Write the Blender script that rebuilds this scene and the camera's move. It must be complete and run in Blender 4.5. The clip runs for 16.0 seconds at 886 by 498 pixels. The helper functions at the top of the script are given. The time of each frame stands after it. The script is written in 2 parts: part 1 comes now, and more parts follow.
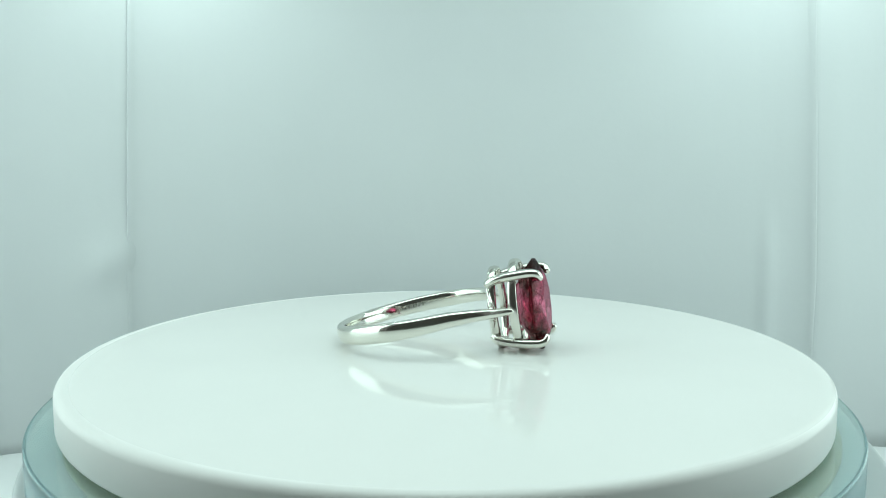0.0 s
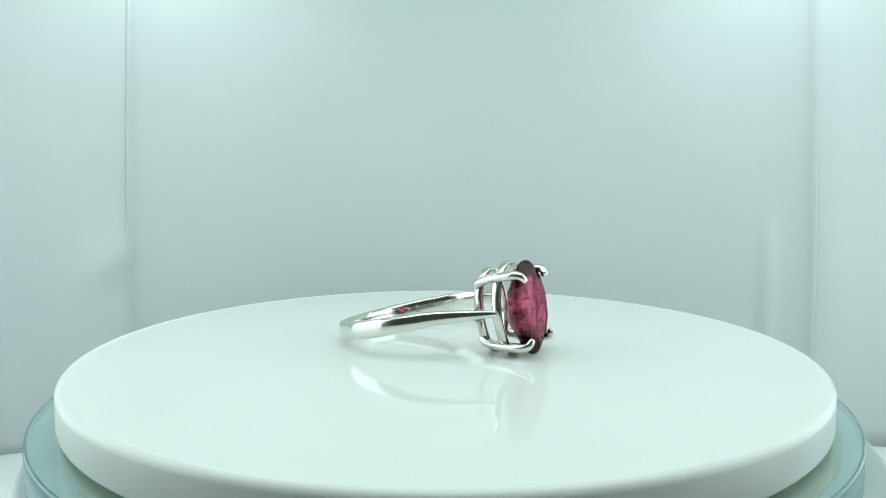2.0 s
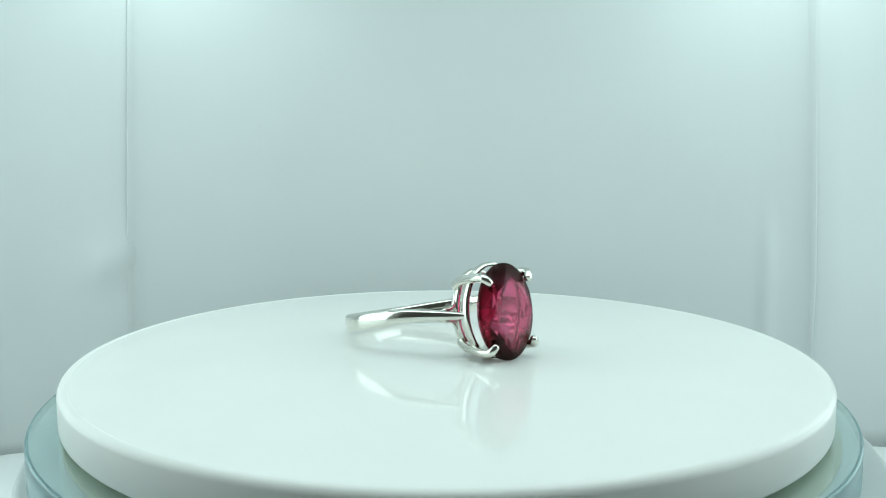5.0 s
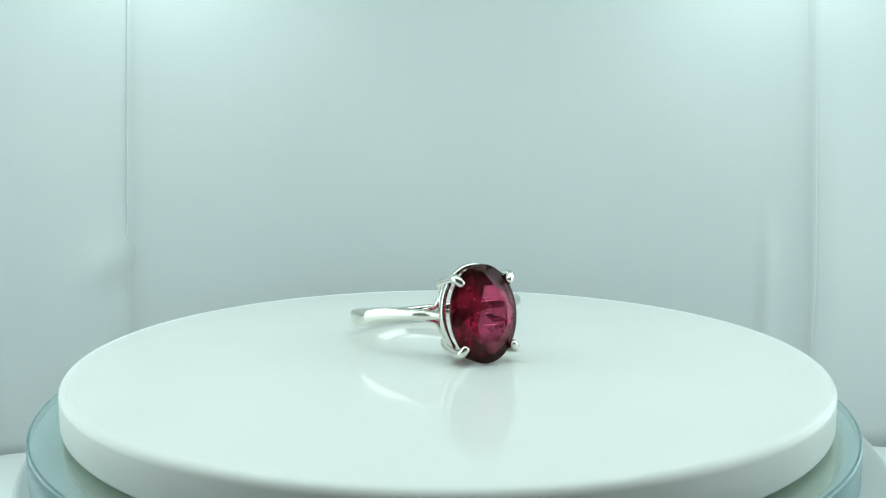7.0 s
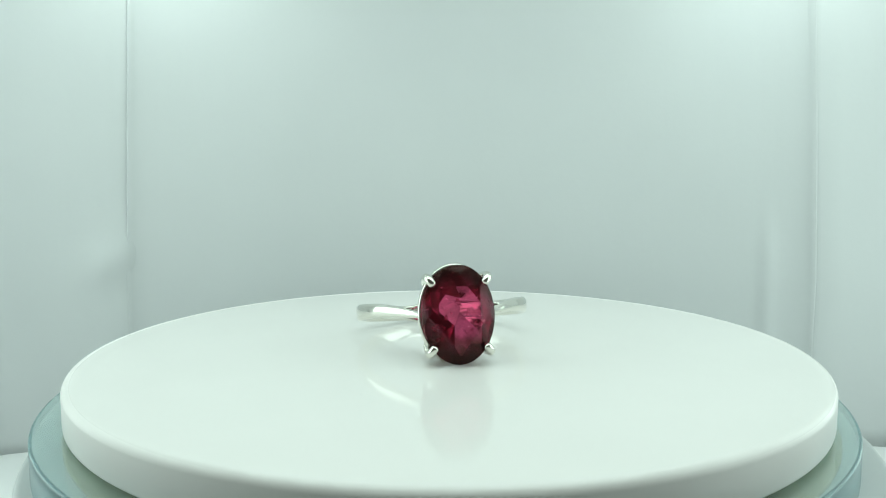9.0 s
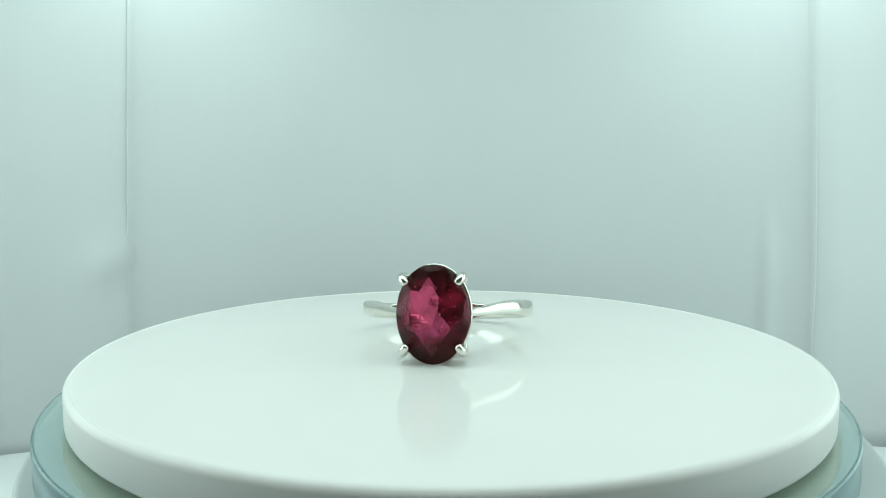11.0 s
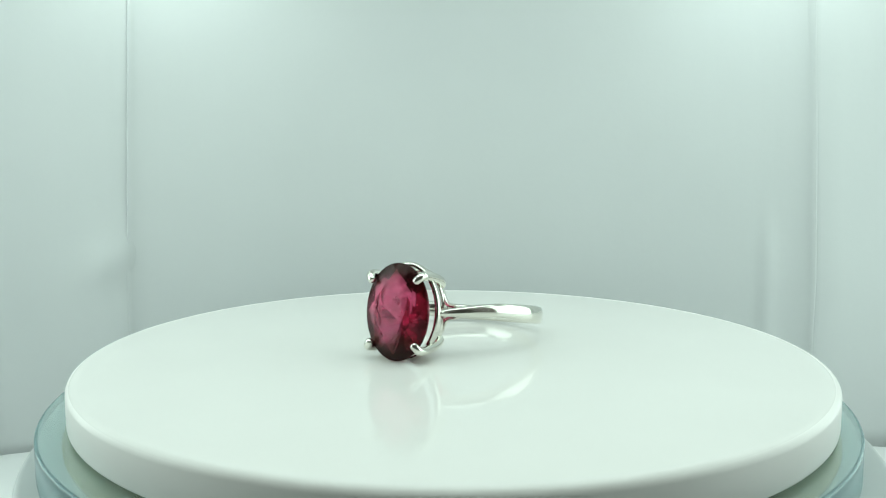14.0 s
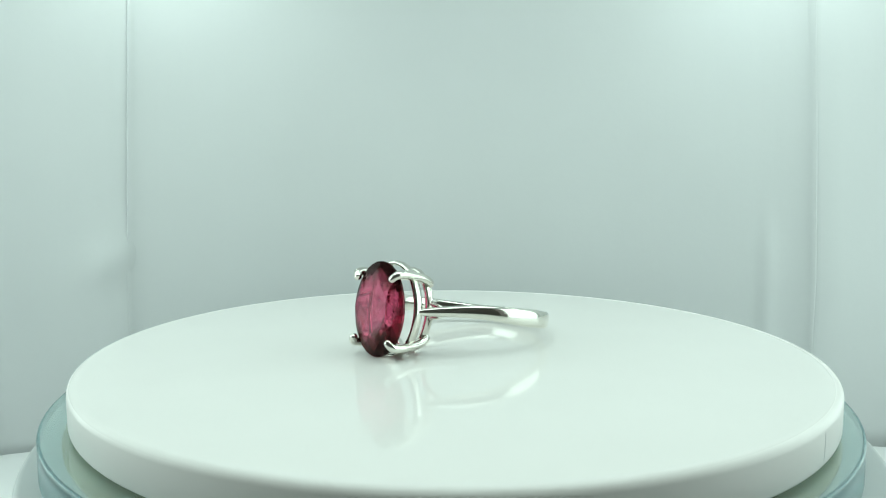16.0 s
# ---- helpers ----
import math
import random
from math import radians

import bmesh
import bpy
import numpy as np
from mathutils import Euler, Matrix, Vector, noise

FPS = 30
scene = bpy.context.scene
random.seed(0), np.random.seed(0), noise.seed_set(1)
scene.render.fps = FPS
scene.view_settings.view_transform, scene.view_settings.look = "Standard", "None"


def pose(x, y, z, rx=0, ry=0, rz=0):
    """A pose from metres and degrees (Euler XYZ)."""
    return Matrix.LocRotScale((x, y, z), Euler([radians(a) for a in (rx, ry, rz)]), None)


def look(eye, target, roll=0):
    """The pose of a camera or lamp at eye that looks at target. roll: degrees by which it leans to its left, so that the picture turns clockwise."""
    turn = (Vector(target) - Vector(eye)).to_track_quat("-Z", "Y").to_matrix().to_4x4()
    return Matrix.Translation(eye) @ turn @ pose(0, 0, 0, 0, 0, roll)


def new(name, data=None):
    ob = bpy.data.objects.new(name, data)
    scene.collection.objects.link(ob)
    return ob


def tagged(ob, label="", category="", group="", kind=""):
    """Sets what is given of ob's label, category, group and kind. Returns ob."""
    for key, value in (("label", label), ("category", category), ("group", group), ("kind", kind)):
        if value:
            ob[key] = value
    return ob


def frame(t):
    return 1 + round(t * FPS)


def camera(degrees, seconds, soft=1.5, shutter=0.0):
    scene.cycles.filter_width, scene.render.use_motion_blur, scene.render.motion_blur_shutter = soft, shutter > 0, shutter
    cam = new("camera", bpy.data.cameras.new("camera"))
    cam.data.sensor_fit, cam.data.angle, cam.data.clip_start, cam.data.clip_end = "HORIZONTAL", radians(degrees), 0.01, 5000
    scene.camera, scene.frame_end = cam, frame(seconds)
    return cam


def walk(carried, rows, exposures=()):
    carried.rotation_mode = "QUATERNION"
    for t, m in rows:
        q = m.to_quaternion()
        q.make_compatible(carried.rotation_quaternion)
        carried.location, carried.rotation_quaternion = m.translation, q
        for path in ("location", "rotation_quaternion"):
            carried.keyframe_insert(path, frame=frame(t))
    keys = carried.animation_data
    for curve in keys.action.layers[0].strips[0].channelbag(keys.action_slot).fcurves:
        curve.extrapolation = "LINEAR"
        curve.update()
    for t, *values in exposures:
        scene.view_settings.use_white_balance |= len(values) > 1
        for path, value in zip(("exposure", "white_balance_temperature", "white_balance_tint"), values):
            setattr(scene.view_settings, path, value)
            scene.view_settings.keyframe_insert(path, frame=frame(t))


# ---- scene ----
MM = 0.001
TOP = 35.0            # height of the platter's top above the floor of the light tent, in millimetres
SPIN_START = 67.82    # degrees of the turntable at the start
SPIN_RATE = -7.2213   # degrees in a second
SECONDS = 16.0

# ---- camera ----
cam = camera(66.53, SECONDS, soft=1.1)
EYE = pose(-0.872 * MM, -85.13 * MM, (TOP + 19.48) * MM, 90 - 5.114, 0, 0)
walk(cam, [(0, EYE), (SECONDS, EYE)],
     exposures=[(0, 0.26, 6345, 7.6), (2, 0.26, 6295, 8.2), (4, 0.26, 6245, 8.8), (7.5, 0.26, 6295, 8.2), (8.5, 0.26, 6510, 8.0), (9, 0.26, 6620, 9.4),
                (11.5, 0.26, 6395, 7.1), (12, 0.26, 6395, 7.1), (13.5, 0.26, 6670, 8.8), (14.5, 0.26, 6670, 8.8), (SECONDS, 0.26, 6580, 8.2)])

# ---- light ----
world = bpy.data.worlds.new("world")
scene.world = world
world.use_nodes = True
world.node_tree.nodes["Background"].inputs[0].default_value = (0.14, 0.15, 0.14, 1)
world.node_tree.nodes["Background"].inputs[1].default_value = 1.0


def area_lamp(name, place, target, length, width, power):
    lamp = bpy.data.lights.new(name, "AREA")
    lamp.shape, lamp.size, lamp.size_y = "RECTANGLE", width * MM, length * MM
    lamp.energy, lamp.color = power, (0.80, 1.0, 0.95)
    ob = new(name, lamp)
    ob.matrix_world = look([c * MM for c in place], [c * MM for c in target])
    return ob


# unseen panels standing in for tent sides lit through the cloth
area_lamp("side_light", (-109, -14, TOP + 40), (-20, -14, TOP + 40), 130, 118, 0.073)
area_lamp("side_light", (111, -14, TOP + 40), (20, -14, TOP + 40), 130, 118, 0.073)
# unseen panel added under the roof to lighten the platter's top
area_lamp("roof_fill", (0, -30, TOP + 119), (0, -30.01, TOP), 90, 170, 0.080)
# unseen lamps added to brighten the top corners of the backdrop
area_lamp("corner_fill", (-58, 43, TOP + 80), (-61, 60, TOP + 48), 10, 34, 0.0065)
area_lamp("corner_fill", (67, 43, TOP + 80), (71, 60, TOP + 48), 10, 34, 0.0065)


# ---- materials ----
def material(name, colour, rough=0.5, metal=0.0, ior=1.5, transmission=0.0, coat=0.0):
    m = bpy.data.materials.new(name)
    m.use_nodes = True
    b = m.node_tree.nodes["Principled BSDF"]
    b.inputs["Base Color"].default_value = (*colour, 1)
    b.inputs["Roughness"].default_value = rough
    b.inputs["Metallic"].default_value = metal
    b.inputs["IOR"].default_value = ior
    b.inputs["Transmission Weight"].default_value = transmission
    b.inputs["Coat Weight"].default_value = coat
    b.inputs["Coat Roughness"].default_value = 0.04
    return m


def link(m, a, out, b, inp):
    m.node_tree.links.new(a.outputs[out], b.inputs[inp])


def noise_node(m, scale, detail=3.0, rough=0.5):
    n = m.node_tree.nodes.new("ShaderNodeTexNoise")
    c = m.node_tree.nodes.new("ShaderNodeTexCoord")
    n.inputs["Scale"].default_value, n.inputs["Detail"].default_value = scale, detail
    n.inputs["Roughness"].default_value = rough
    link(m, c, "Object", n, "Vector")
    return n


def vary(m, scale, dark, light, socket="Base Color", detail=3.0):
    """Colour or roughness that wanders between two values."""
    n = noise_node(m, scale, detail)
    r = m.node_tree.nodes.new("ShaderNodeValToRGB")
    r.color_ramp.elements[0].position, r.color_ramp.elements[1].position = 0.3, 0.7
    r.color_ramp.elements[0].color, r.color_ramp.elements[1].color = (*dark, 1), (*light, 1)
    link(m, n, "Fac", r, "Fac")
    link(m, r, "Color", m.node_tree.nodes["Principled BSDF"], socket)


def relief(m, layers):
    """Fine bumps: (scale, strength, depth in millimetres) for each layer."""
    last = None
    for scale, strength, depth in layers:
        n = noise_node(m, scale, 4.0)
        b = m.node_tree.nodes.new("ShaderNodeBump")
        b.inputs["Strength"].default_value, b.inputs["Distance"].default_value = strength, depth * MM
        link(m, n, "Fac", b, "Height")
        if last:
            link(m, last, "Normal", b, "Normal")
        last = b
    link(m, last, "Normal", m.node_tree.nodes["Principled BSDF"], "Normal")


CLOTH = material("white_tent_cloth", (0.59, 0.605, 0.61), 0.75)
vary(CLOTH, 22, (0.575, 0.59, 0.595), (0.605, 0.62, 0.625))
relief(CLOTH, [(40, 0.25, 1.5), (900, 0.15, 0.1)])
PAPER = material("white_floor_paper", (0.82, 0.82, 0.82), 0.6)
vary(PAPER, 60, (0.80, 0.81, 0.81), (0.83, 0.83, 0.83))
GLAZE = material("white_glaze", (0.83, 0.813, 0.79), 0.065, ior=1.38)
vary(GLAZE, 90, (0.822, 0.805, 0.782), (0.836, 0.818, 0.795))
relief(GLAZE, [(120, 0.05, 0.05)])


def satin_rim(m, radius, gloss, satin):
    """Gloss on the flat, worn to satin past a radius from the object's axis."""
    nodes = m.node_tree.nodes
    flat = nodes.new("ShaderNodeVectorMath")
    flat.operation = "MULTIPLY"
    flat.inputs[1].default_value = (1, 1, 0)
    far = nodes.new("ShaderNodeVectorMath")
    far.operation = "LENGTH"
    span = nodes.new("ShaderNodeMapRange")
    for key, value in (("From Min", radius), ("From Max", radius + 0.002), ("To Min", gloss), ("To Max", satin)):
        span.inputs[key].default_value = value
    link(m, nodes.new("ShaderNodeTexCoord"), "Object", flat, 0)
    link(m, flat, "Vector", far, 0)
    link(m, far, "Value", span, "Value")
    link(m, span, "Result", nodes["Principled BSDF"], "Roughness")


satin_rim(GLAZE, 0.0414, 0.065, 0.36)
GLASS = material("clear_glass", (0.68, 0.83, 0.82), 0.05, ior=1.5, transmission=0.9)
EDGE = material("teal_glass_edge", (0.30, 0.54, 0.57), 0.22, ior=1.5, transmission=0.85)
PLASTIC = material("white_plastic", (0.62, 0.64, 0.65), 0.4)
vary(PLASTIC, 70, (0.42, 0.44, 0.44), (0.46, 0.48, 0.48))
SILVER = material("polished_silver", (0.74, 0.73, 0.67), 0.12, metal=1.0)
vary(SILVER, 500, (0.08, 0.08, 0.08), (0.15, 0.15, 0.15), "Roughness")
relief(SILVER, [(260, 0.06, 0.05), (1700, 0.10, 0.012)])
# dark olive holds the shade that the platter throws under the glass
SHADE_PLATE = material("olive_shade_plate", (0.34, 0.35, 0.28), 0.5)
vary(SHADE_PLATE, 120, (0.27, 0.23, 0.11), (0.34, 0.30, 0.17))
ENGRAVED = material("engraved_silver", (0.50, 0.49, 0.44), 0.35, metal=1.0)


def gem_material():
    """Coloured glass that deepens with every pass, under a thin clear gloss."""
    m = material("red_gemstone", (0.7, 0.19, 0.36))
    nodes = m.node_tree.nodes
    glass = nodes.new("ShaderNodeBsdfGlass")
    glass.inputs["Roughness"].default_value, glass.inputs["IOR"].default_value = 0.0, 1.62
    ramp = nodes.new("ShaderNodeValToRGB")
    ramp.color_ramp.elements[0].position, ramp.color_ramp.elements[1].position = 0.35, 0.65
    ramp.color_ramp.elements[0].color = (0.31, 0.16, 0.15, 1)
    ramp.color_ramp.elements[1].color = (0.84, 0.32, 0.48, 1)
    # tint darkens away from the core, standing in for dark reflections at the rim
    core_dist = nodes.new("ShaderNodeVectorMath")
    core_dist.operation = "DISTANCE"
    core_dist.inputs[1].default_value = (0.28 * MM, -11.40 * MM, 5.90 * MM)
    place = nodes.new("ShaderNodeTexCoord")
    link(m, place, "Object", core_dist, 0)
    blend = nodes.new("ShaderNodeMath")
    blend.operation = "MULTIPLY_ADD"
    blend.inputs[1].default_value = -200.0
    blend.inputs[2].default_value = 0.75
    link(m, core_dist, "Value", blend, 0)
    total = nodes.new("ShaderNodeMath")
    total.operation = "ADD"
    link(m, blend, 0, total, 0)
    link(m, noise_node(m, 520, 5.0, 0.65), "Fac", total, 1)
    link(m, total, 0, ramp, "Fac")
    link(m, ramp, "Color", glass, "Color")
    gloss = nodes.new("ShaderNodeBsdfGlossy")
    gloss.inputs["Roughness"].default_value = 0.02
    weight = nodes.new("ShaderNodeLayerWeight")
    weight.inputs["Blend"].default_value = 0.02
    mix = nodes.new("ShaderNodeMixShader")
    link(m, weight, "Facing", mix, 0)
    haze = nodes.new("ShaderNodeBsdfTranslucent")
    haze.inputs["Color"].default_value = (0.38, 0.16, 0.15, 1)
    body = nodes.new("ShaderNodeMixShader")
    body.inputs[0].default_value = 0.075
    link(m, glass, 0, body, 1)
    link(m, haze, 0, body, 2)
    link(m, body, 0, mix, 1)
    link(m, gloss, 0, mix, 2)
    link(m, mix, 0, nodes["Material Output"], "Surface")
    return m


GEM = gem_material()
INCLUSION = material("pale_inclusion", (0.95, 0.62, 0.70), 0.3, ior=1.5)


def veil_material():
    """A healed crack in the stone: a thin cloudy film, mostly clear."""
    m = material("cloudy_veil", (0.55, 0.28, 0.32), 0.4)
    nodes = m.node_tree.nodes
    clear = nodes.new("ShaderNodeBsdfTransparent")
    film = nodes.new("ShaderNodeBsdfTranslucent")
    film.inputs["Color"].default_value = (0.72, 0.30, 0.36, 1)
    mix = nodes.new("ShaderNodeMixShader")
    ramp = nodes.new("ShaderNodeValToRGB")
    ramp.color_ramp.elements[0].position, ramp.color_ramp.elements[1].position = 0.42, 0.66
    ramp.color_ramp.elements[1].color = (0.75, 0.75, 0.75, 1)
    link(m, noise_node(m, 1500, 5.0, 0.7), "Fac", ramp, "Fac")
    link(m, ramp, "Color", mix, 0)
    link(m, clear, 0, mix, 1)
    link(m, film, 0, mix, 2)
    link(m, mix, 0, nodes["Material Output"], "Surface")
    return m


VEIL = veil_material()
SPECK = material("dark_inclusion", (0.12, 0.02, 0.035), 0.5)
SEAM = material("grey_seam", (0.72, 0.73, 0.72), 0.5)
DARK = material("dim_room_paint", (0.28, 0.28, 0.26), 0.8)


# ---- mesh helpers (millimetres) ----
def part(name, bm, mat, parent=None, label="", smooth=True):
    me = bpy.data.meshes.new(name)
    bmesh.ops.scale(bm, vec=(MM, MM, MM), verts=bm.verts)
    bmesh.ops.recalc_face_normals(bm, faces=bm.faces)
    for f in bm.faces:
        f.smooth = smooth
    bm.to_mesh(me)
    bm.free()
    me.materials.append(mat)
    ob = new(name, me)
    if parent:
        ob.parent = parent
    if label:
        tagged(ob, label)
    return ob


def lathe(profile, steps=192, centre=(0, 0)):
    """A closed solid of revolution from (radius, height) pairs; a radius of 0 ends it on the axis."""
    bm = bmesh.new()
    rings = []
    for r, z in profile:
        if r == 0:
            rings.append([bm.verts.new((centre[0], centre[1], z))])
        else:
            rings.append([bm.verts.new((centre[0] + r * math.cos(2 * math.pi * k / steps),
                                        centre[1] + r * math.sin(2 * math.pi * k / steps), z)) for k in range(steps)])
    for a, b in zip(rings, rings[1:]):
        for k in range(steps):
            n = (k + 1) % steps
            loop = [a[k % len(a)], a[n % len(a)], b[n % len(b)], b[k % len(b)]]
            bm.faces.new(list(dict.fromkeys(loop)))
    return bm


def arc(cx, cz, r, a0, a1, n=8):
    return [(cx + r * math.cos(radians(a0 + (a1 - a0) * k / n)), cz + r * math.sin(radians(a0 + (a1 - a0) * k / n))) for k in range(n + 1)]


def sweep(points, sections, closed=False):
    """Skin a row of section loops; each is a list of points."""
    bm = bmesh.new()
    rings = [[bm.verts.new(p) for p in loop] for loop in sections]
    n = len(rings[0])
    pairs = list(zip(rings, rings[1:])) + ([(rings[-1], rings[0])] if closed else [])
    for a, b in pairs:
        for k in range(n):
            bm.faces.new((a[k], a[(k + 1) % n], b[(k + 1) % n], b[k]))
    if not closed:
        bm.faces.new(rings[0])
        bm.faces.new(rings[-1])
    return bm


def smooth_path(ctrl, n):
    """Catmull-Rom through the control points."""
    p = [Vector(c) for c in ctrl]
    p = [2 * p[0] - p[1]] + p + [2 * p[-1] - p[-2]]
    out = []
    for i in range(1, len(p) - 2):
        for k in range(n):
            t = k / n
            out.append(0.5 * (2 * p[i] + (p[i + 1] - p[i - 1]) * t + (2 * p[i - 1] - 5 * p[i] + 4 * p[i + 1] - p[i + 2]) * t * t
                              + (3 * p[i] - 3 * p[i + 1] + p[i + 2] - p[i - 1]) * t ** 3))
    return out + [p[-2]]


def rod(path, radius, up, sides=14, wide=1.0):
    """A round rod with rounded ends along a path; radius(f) at fraction f."""
    n = len(path)
    sections = []
    for i, p in enumerate(path):
        d = (path[min(i + 1, n - 1)] - path[max(i - 1, 0)]).normalized()
        a = d.cross(up).normalized()
        b = a.cross(d)
        r = radius(i / (n - 1))
        sections.append([p + a * (r * wide * math.cos(2 * math.pi * k / sides)) + b * (r * math.sin(2 * math.pi * k / sides)) for k in range(sides)])
    return sweep(path, sections)


# ---- light tent ----
def cloth_wall(name, plan, low, high, label, dent=None, across=80, upward=60):
    """A hanging sheet along a plan line, with thickness and soft creases."""
    pts = [Vector((x, y, 0)) for x, y in plan]
    lens = [0]
    for a, b in zip(pts, pts[1:]):
        lens.append(lens[-1] + (b - a).length)

    def on(s):
        for i in range(len(pts) - 1):
            if s <= lens[i + 1] or i == len(pts) - 2:
                f = (s - lens[i]) / (lens[i + 1] - lens[i])
                return pts[i].lerp(pts[i + 1], f), (pts[i + 1] - pts[i]).normalized()
    bm = bmesh.new()
    grid = []
    for i in range(across + 1):
        p, d = on(lens[-1] * i / across)
        out = Vector((d.y, -d.x, 0))
        row = []
        for k in range(upward + 1):
            z = low + (high - low) * k / upward
            off = dent(p.x, p.y, z) if dent else 0.0
            lean = 0.085 * max(0.0, z - TOP)
            row.append(bm.verts.new((p.x + out.x * off, p.y + out.y * off + lean, z)))
        grid.append(row)
    for i in range(across):
        for k in range(upward):
            bm.faces.new((grid[i][k], grid[i + 1][k], grid[i + 1][k + 1], grid[i][k + 1]))
    ob = part(name, bm, CLOTH)
    thick = ob.modifiers.new("thickness", "SOLIDIFY")
    thick.thickness, thick.offset = 0.8 * MM, 1.0
    return tagged(ob, label, "wall", kind="structure")


def bump(v, c, w):
    return math.exp(-((v - c) / w) ** 2)


CEIL = TOP + 122


def back_dent(x, y, z):
    crease = 0.6 * bump(x, 69.2, 1.6) / (1 + math.exp((z - TOP - 12) / 3.0))
    return crease + 0.35 * math.sin(x * 0.11 + z * 0.03)


def left_dent(x, y, z):
    h = z - TOP
    fold = 1.5 * bump(x, -70.5, 5) * bump(h, 4 + (x + 72) * 0.4, 3.5)
    hollow = -0.5 * bump(x, -72, 6) * bump(h, 14, 9)
    return fold + hollow + 0.3 * math.sin(h * 0.07 + x * 0.15)


def light_tent():
    bow = [(5.1 + 72.1 * math.sin(radians(a)), 55.4 + 11.5 * math.cos(radians(a)) ** 1.3) for a in range(-90, 91, 6)]
    cloth_wall("wall_back", bow, 0, CEIL,
               "white backdrop sheet hanging behind the turntable", back_dent, 160, 80)
    cloth_wall("wall_left", [(-116, -78), (-114, -20), (-111, 20), (-103, 40), (-91, 49.5), (-79, 53.0), (-71, 54.5), (-66.9, 55.9), (-65.2, 58.5), (-61, 69)], 0, CEIL,
               "creased white side sheet of the light tent", left_dent, 160, 60)
    cloth_wall("wall_right", [(71, 69), (75.6, 58.5), (77.2, 55.9), (81, 54.8), (93, 53.6), (106, 50), (113, 32), (116, -20), (118, -78)], 0, CEIL,
               "smooth white side sheet of the light tent", lambda x, y, z: 0.3 * math.sin(z * 0.08), 120, 40)
    for name, z0, z1, mat, label, cat in (("floor", -2, 0, PAPER, "white paper floor of the light tent", "floor"),
                                          ("ceiling", CEIL, CEIL + 2, CLOTH, "white cloth roof of the light tent", "ceiling")):
        bm = bmesh.new()
        bmesh.ops.create_cube(bm, size=1)
        bmesh.ops.scale(bm, vec=(250, 160, z1 - z0), verts=bm.verts)
        bmesh.ops.translate(bm, vec=(0, 2, (z0 + z1) / 2), verts=bm.verts)
        tagged(part(name, bm, mat, smooth=False), label, cat, kind="structure")
    # unseen wall added behind the camera so the dim room shows in reflections
    bm = bmesh.new()
    bmesh.ops.create_cube(bm, size=1)
    bmesh.ops.scale(bm, vec=(900, 10, 500), verts=bm.verts)
    bmesh.ops.translate(bm, vec=(0, -420, 248), verts=bm.verts)
    tagged(part("wall_front", bm, DARK, smooth=False), "unseen grey wall added to dim reflections from the open tent front", "wall", kind="structure")
    # the table top under tent and camera
    bm = bmesh.new()
    bmesh.ops.create_cube(bm, size=1)
    bmesh.ops.scale(bm, vec=(900, 620, 20), verts=bm.verts)
    bmesh.ops.translate(bm, vec=(0, -115, -12.2), verts=bm.verts)
    bmesh.ops.bevel(bm, geom=bm.edges, offset=1.5, segments=2, affect="EDGES")
    tagged(part("ground", bm, DARK, smooth=False), "dark table top under the light tent", "table top", kind="structure")


# ---- turntable ----
def turntable_base():
    profile = [(0, 0), (50.0, 0)] + arc(49.2, 1.2, 1.2, -60, 0) + [(50.0, 4), (48.1, TOP - 10.5)] + arc(47.3, TOP - 9.3, 0.8, 0, 90) + [(30, TOP - 8.5), (0, TOP - 8.5)]
    ob = part("turntable_base", lathe(profile, centre=(0.3, 0)), PLASTIC)
    # added plate, coloured like the shaded zone seen through the glass
    plate = [(0, TOP - 8.5), (43.3, TOP - 8.5), (43.6, TOP - 8.35), (43.6, TOP - 8.1), (43.4, TOP - 8.02), (0, TOP - 8.02)]
    part("shade_plate", lathe(plate), SHADE_PLATE, ob, "added olive grey plate under the glass disc, platter shade in its colour")
    return tagged(ob, "round white plastic base of the motor turntable", "turntable")


def glass_disc():
    c = (-0.63, 0.465)
    z0, z1 = -8.0, -4.3
    profile = [(0, z0), (45.70, z0), (45.70, z1), (0, z1)]
    ob = part("glass_disc", lathe(profile, 256, c), GLASS, smooth=False)
    ob.visible_shadow = False
    # the ground edge shows the body colour of the glass
    edge = [(45.71, z0)] + arc(45.8, z0 + 0.2, 0.2, -90, 0, 5) + arc(45.78, z1 - 0.22, 0.22, 0, 90, 5) + [(45.71, z1), (45.71, z0)]
    rim = part("edge", lathe(edge, 256, c), EDGE, ob, "ground teal edge of the glass")
    rim.visible_shadow = False
    return tagged(ob, "thick clear glass disc on the turntable base", "glass disc")


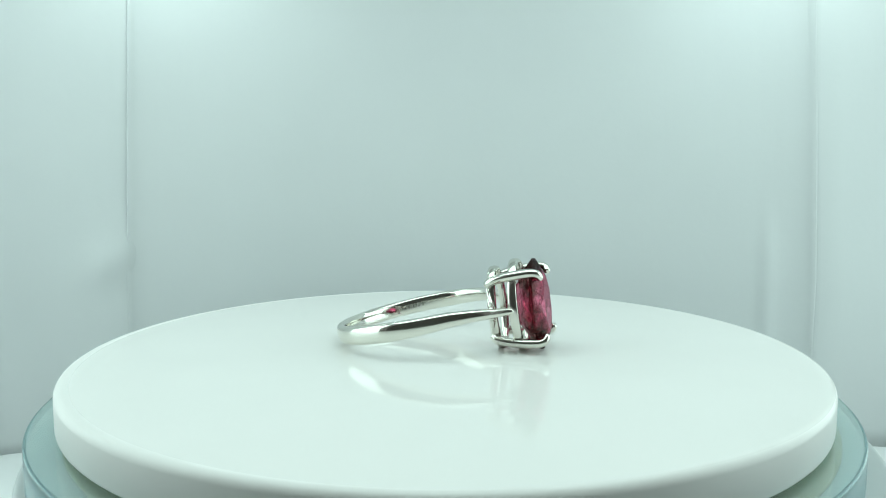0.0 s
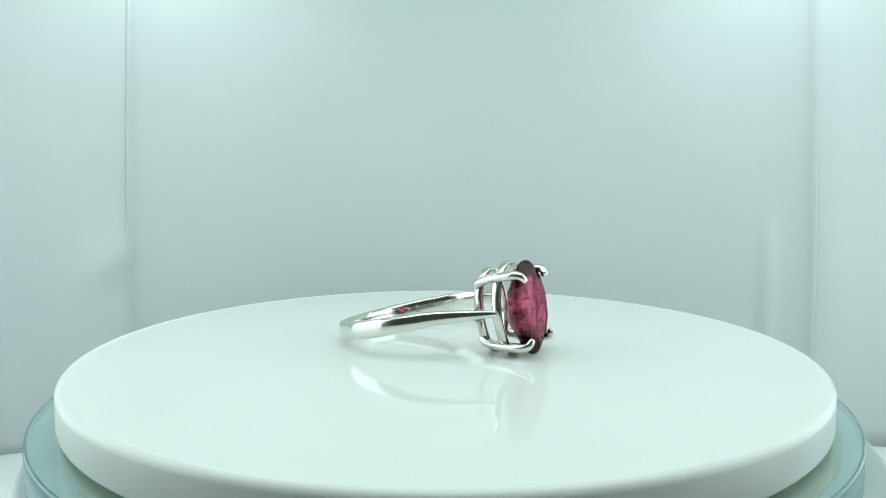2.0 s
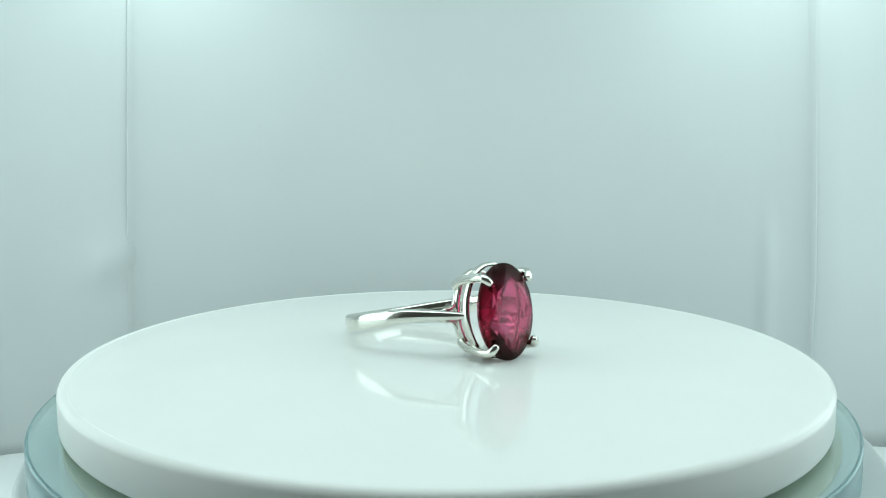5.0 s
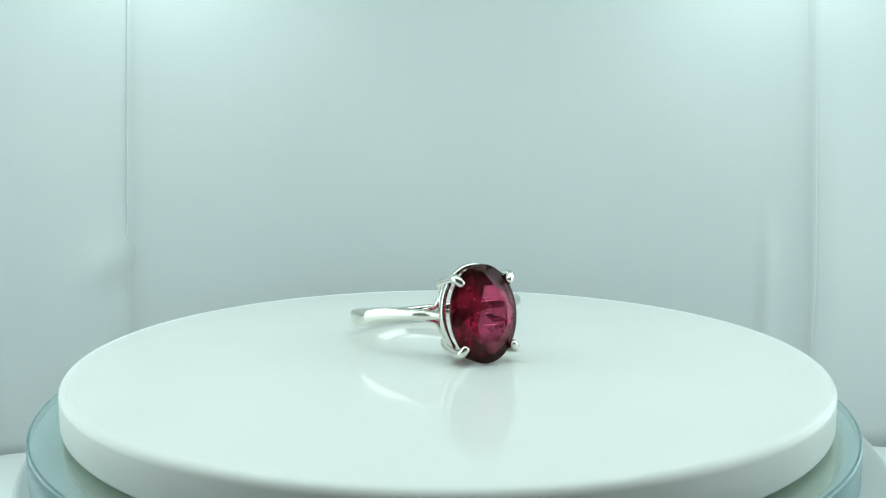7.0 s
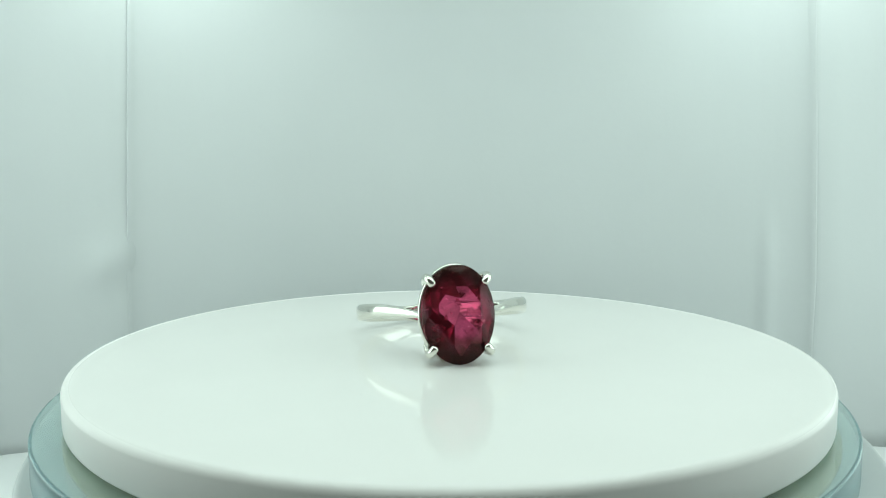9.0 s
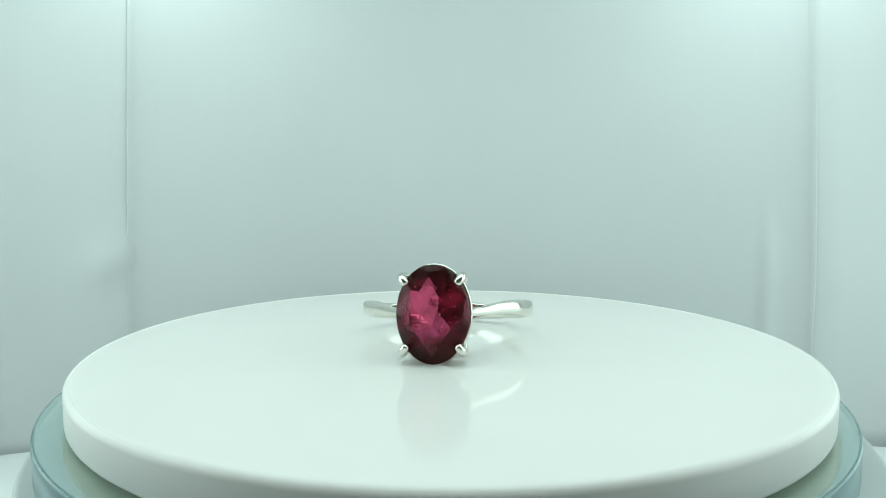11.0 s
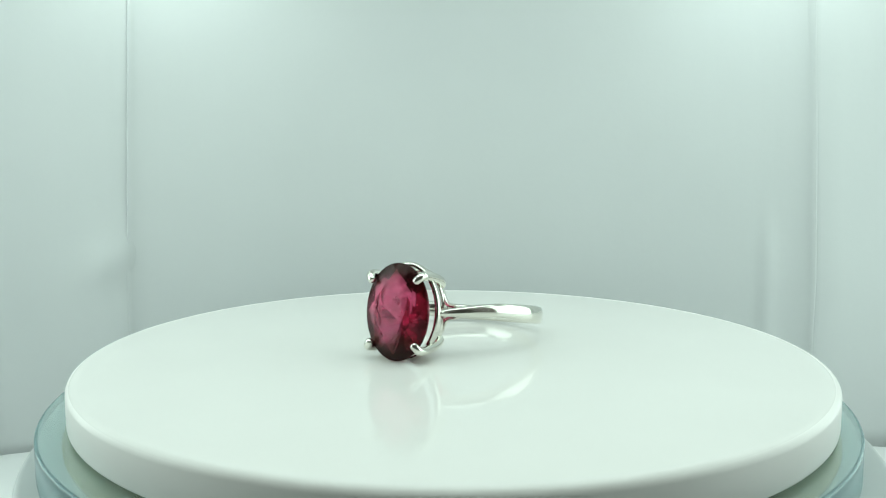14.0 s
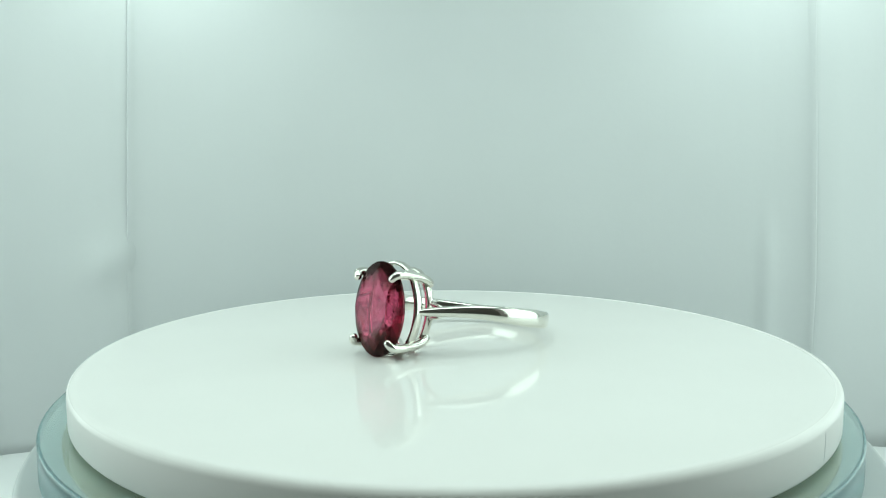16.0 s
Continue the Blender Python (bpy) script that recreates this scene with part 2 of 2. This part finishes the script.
def platter():
    c = (-0.233, 0.616)
    profile = [(0, -4.3), (42.1, -4.3), (42.2, -4.05)] + arc(43.03, -3.5, 0.55, -90, 0, 6) + arc(42.82, -0.76, 0.76, 0, 90, 14) + [(42.5, 0), (30, 0), (0, 0)]
    ob = part("platter", lathe(profile, 256, c), GLAZE)
    tagged(ob, "glossy white glazed round platter on a glass disc", "platter")
    # a fine upright crack in the rim
    sections = []
    for k in range(13):
        f = k / 12
        a = radians(2.9 + 0.12 * math.sin(f * 5))
        r, z = 43.585, -0.8 - 2.7 * f
        w = 0.075 * (0.35 + math.sin(math.pi * min(1, f * 0.9 + 0.1)))
        out, side = Vector((math.cos(a), math.sin(a), 0)), Vector((-math.sin(a), math.cos(a), 0))
        p = Vector((c[0], c[1], z)) + out * r
        sections.append([p + side * w, p + out * 0.012, p - side * w, p - out * 0.03])
    part("rim_crack", sweep(None, sections), SEAM, ob, "fine grey crack in the rim")
    # a dust speck on the glaze
    bm = bmesh.new()
    bmesh.ops.create_icosphere(bm, subdivisions=1, radius=0.09, matrix=Matrix.Translation((-9.74, -21.98, -0.06)))
    part("glaze_speck", bm, PLASTIC, ob, "tiny grey speck in the glaze")
    return ob


# ---- ring ----
GEM_AT = Vector((0.28, -11.40, 5.60))
UP = Vector((-0.035, 0.125, 0.99)).normalized()
OUT = Vector((0.993, 0.098, 0.055)).cross(UP).normalized()
RIGHT = UP.cross(OUT).normalized()
BAND_AT = Vector((-0.90, 3.25, 3.57))
BAND_UP = Vector((-0.043, 0.216, 1.0)).normalized()
BAND_OUT = (Vector((0.08, -1.0, 0)) - BAND_UP * BAND_UP.dot(Vector((0.08, -1.0, 0)))).normalized()
BAND_RIGHT = BAND_UP.cross(BAND_OUT).normalized()


def head(r, u, o):
    return GEM_AT + RIGHT * r + UP * u + OUT * o


def gemstone():
    """Oval mixed cut: table, crown, girdle and pavilion."""
    a, b = 4.08, 5.55
    bm = bmesh.new()

    def ring(scale, o, n, shift=0.0):
        for k in range(n):
            t = 2 * math.pi * (k + shift) / n
            bm.verts.new(head(a * scale * math.cos(t), b * scale * math.sin(t), o))
    ring(0.61, 1.22, 8, 0.5)
    ring(0.84, 0.76, 8)
    ring(1.0, 0.15, 32)
    ring(1.0, -0.15, 32)
    first = len(bm.verts)
    ring(0.80, -0.92, 16, 0.5)
    ring(0.55, -1.80, 9, 0.3)
    rng = random.Random(8)
    bm.verts.ensure_lookup_table()
    for v in bm.verts[first:]:
        v.co += RIGHT * rng.uniform(-0.14, 0.14) + UP * rng.uniform(-0.2, 0.2) + OUT * rng.uniform(-0.07, 0.05)
    for r, u, o in ((0.55, 1.75, -2.98), (-0.25, -1.35, -3.08), (0.35, 0.2, -3.16)):
        bm.verts.new(head(r, u, o))
    bmesh.ops.convex_hull(bm, input=bm.verts)
    bmesh.ops.dissolve_limit(bm, angle_limit=radians(1.5), verts=bm.verts, edges=bm.edges)
    return bm


def band_section(centre, radial, up, thick, high):
    """D-shaped: flat inside, gently arched outside, rounded edges."""
    loop = []
    for k in range(20):
        t = 2 * math.pi * k / 20
        c, s = math.cos(t), math.sin(t)
        x = math.copysign(abs(c) ** 0.7, c)
        y = math.copysign(abs(s) ** 0.48, s)
        if x > 0:
            x *= 1.0 - 0.14 * abs(y) ** 2.4
        loop.append(centre + radial * (x * thick / 2) + up * (y * high / 2))
    return loop


def band_line():
    """The middle line of the band from one shoulder round to the other: places and angles."""
    radius = 11.18
    stations = []
    for side in (1, -1):
        end = head(3.85 * side, 0.0, -2.3)
        half = []
        for k in range(57):
            ang = 180 - k * 2.5
            if ang < 58:
                break
            p = BAND_AT + BAND_OUT * ((radius - 0.6) * math.cos(radians(ang))) + BAND_RIGHT * (side * (radius - 0.6) * math.sin(radians(ang)))
            half.append((p, ang))
        last, before = half[-1][0], half[-2][0]
        span = (end - last).length
        go, land = (last - before).normalized() * span, ((end - last).normalized() * 0.8 + OUT * 0.2) * span
        for i in range(1, 25):
            f = i / 24
            p = (last * (2 * f ** 3 - 3 * f ** 2 + 1) + go * (f ** 3 - 2 * f ** 2 + f)
                 + end * (3 * f ** 2 - 2 * f ** 3) + land * (f ** 3 - f ** 2))
            half.append((p, 60 - i * 2.5))
        stations.append(half)
    return stations[1][::-1] + stations[0][1:]


def shoulder(side, depth):
    """The point of the band's line at that depth behind the stone."""
    near = [p for p, ang in band_line() if (p - GEM_AT).dot(RIGHT) * side > 0]
    return min(near, key=lambda p: abs((p - GEM_AT).dot(OUT) - depth))


def band():
    sections = []

    def ease(f):
        f = min(max(f, 0.0), 1.0)
        return f * f * (3 - 2 * f)
    line = band_line()
    n = len(line)
    for i, (p, ang) in enumerate(line):
        d = (line[min(i + 1, n - 1)][0] - line[max(i - 1, 0)][0]).normalized()
        radial = d.cross(BAND_UP).normalized()
        if radial.dot(p - BAND_AT) < 0:
            radial = -radial
        high = 0.66 + 1.54 * min(1.0, max(0.0, (ang - 2) / 88)) ** 0.68 - 0.1 * ease((ang - 100) / 70)
        thick = 1.25 + 0.15 * ease((70 - ang) / 50) - 0.4 * ease((28 - ang) / 24)
        sections.append(band_section(p, radial, d.cross(radial).normalized(), thick, high))
    return sweep(None, sections)


def gallery(a, b, o, thick, deep):
    """An oval rail round the head's axis."""
    sections = []
    n = 96
    for k in range(n):
        t = 2 * math.pi * k / n
        c, s = math.cos(t), math.sin(t)
        out = (RIGHT * (c / a) + UP * (s / b)).normalized()
        p = head(a * c, b * s, o)
        sections.append([p + out * (thick / 2 * math.copysign(abs(math.cos(q)) ** 0.7, math.cos(q))) + OUT * (deep / 2 * math.copysign(abs(math.sin(q)) ** 0.7, math.sin(q)))
                         for q in (2 * math.pi * j / 12 for j in range(12))])
    return sweep(None, sections, closed=True)


def prong(sr, su):
    ctrl = [head(2.55 * sr, 3.0 * su, -5.35), head(2.85 * sr, 3.45 * su, -4.9), head(3.1 * sr, 3.85 * su, -3.5),
            head(3.28 * sr, 4.08 * su, -1.5), head(3.36 * sr, 4.16 * su, 0.1), head(3.22 * sr, 3.92 * su, 0.85), head(2.68 * sr, 3.26 * su, 1.16)]
    path = smooth_path(ctrl, 8)

    def radius(f):
        end = min(f, 1 - f) * len(path) / 2.6
        return (0.57 - 0.13 * max(0.0, (f - 0.55) / 0.45)) * math.sqrt(max(0.02, 1 - (1 - min(end, 1)) ** 2))
    return rod(path, radius, RIGHT, 16)


def hallmark():
    """A worn maker's stamp inside the band, kept as plain bars."""
    bm = bmesh.new()
    rng = random.Random(4)
    for k, (ang, wide, high, lift) in enumerate(((131, 0.16, 1.0, 0.0), (131, 0.75, 0.2, 0.28), (131.6, 0.4, 0.2, -0.45),
                                                 (124, 0.35, 0.55, 0.0), (120.5, 0.4, 0.5, 0.02), (117, 0.36, 0.55, -0.03),
                                                 (113.5, 0.38, 0.5, 0.0), (110, 0.34, 0.52, 0.02))):
        a = radians(ang + rng.uniform(-0.3, 0.3))
        out = BAND_OUT * math.cos(a) + BAND_RIGHT * math.sin(a)
        along = BAND_UP.cross(out)
        m = Matrix.Identity(4)
        m.col[0][:3], m.col[1][:3], m.col[2][:3] = along * wide, out * 0.08, BAND_UP * high
        m.col[3][:3] = BAND_AT + out * 9.955 + BAND_UP * lift
        bmesh.ops.create_cube(bm, size=1, matrix=m)
    return bm


def inclusion(r, u, o, size, seed):
    """A jagged flake inside the stone."""
    bm = bmesh.new()
    rng = random.Random(seed)
    bmesh.ops.create_icosphere(bm, subdivisions=1, radius=1)
    turn = Euler((rng.uniform(0, 3), rng.uniform(0, 3), rng.uniform(0, 3))).to_matrix()
    for v in bm.verts:
        c = turn @ Vector((v.co.x * size, v.co.y * size * 0.6, v.co.z * size * 0.18)) * rng.uniform(0.55, 1.2)
        v.co = head(r + c.x, u + c.y, o + c.z)
    return bm


def ring_thing():
    root = new("ring")
    tagged(root, "silver ring with an oval red gemstone lying on the platter", "ring")
    hoop = part("band", band(), SILVER, root, "tapered polished silver band")
    part("hallmark", hallmark(), ENGRAVED, hoop, "worn dark stamp inside the band", smooth=False)
    part("gallery_rail", gallery(4.05, 5.45, -2.25, 0.6, 1.15), SILVER, root, "oval silver rail under the stone")
    part("gallery_rail", gallery(3.25, 4.75, -4.95, 0.7, 1.1), SILVER, root, "smaller oval silver rail at the base of the setting")
    for sr in (-1, 1):
        for su in (-1, 1):
            foot = shoulder(sr, -4.35)
            mid = foot.lerp(head(2.75 * sr, 2.9 * su, -5.2), 0.42) + RIGHT * (-0.35 * sr) + UP * (-0.35 * su)
            way = smooth_path([head(2.6 * sr, 3.2 * su, -5.1), head(2.9 * sr, 2.3 * su, -5.25), mid, foot + UP * (0.55 * su) - OUT * 0.1, foot + UP * (0.3 * su) - OUT * 0.45 + RIGHT * (0.2 * sr)], 6)
            part("strut", rod(way, lambda f: 0.32 - 0.06 * f, OUT, 12), SILVER, root)
            part("prong", prong(sr, su), SILVER, root)
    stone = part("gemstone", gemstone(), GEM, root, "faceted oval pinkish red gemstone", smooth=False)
    rng = random.Random(11)
    for k in range(64):
        pale = k % 3 == 1
        near = 0.28 if k < 5 else 1.0 if k < 26 else 1.15
        part("inclusion", inclusion(rng.gauss(-0.2, 1.5 * near), rng.gauss(0.2, 2.0 * near), rng.uniform(-0.7, 0.5) if k < 6 else rng.uniform(-1.7, 0.4),
                                    (rng.uniform(0.09, 0.26) if pale else rng.uniform(0.05, 0.10)) * (1.0 if k < 26 else 0.75), k),
             INCLUSION if pale else SPECK, stone, smooth=False)
    rng = random.Random(23)
    for k in range(12):
        part("veil", inclusion(rng.uniform(-2.3, 2.3), rng.uniform(-3.0, 3.0), rng.uniform(-1.1, 0.2), rng.uniform(0.5, 1.2), 100 + k),
             VEIL, stone, "cloudy veil inside the stone", smooth=False)
    return root


light_tent()
BASE = turntable_base()
DISC = glass_disc()
PLATTER = platter()
RING = ring_thing()


def motions():
    """The turntable carries disc, platter and ring round its upright axis."""
    rows = [(k * 0.5, pose(0, 0, TOP * MM, 0, 0, SPIN_START + SPIN_RATE * k * 0.5)) for k in range(int(SECONDS * 2) + 1)]
    for thing in (DISC, PLATTER, RING):
        walk(thing, rows)


motions()
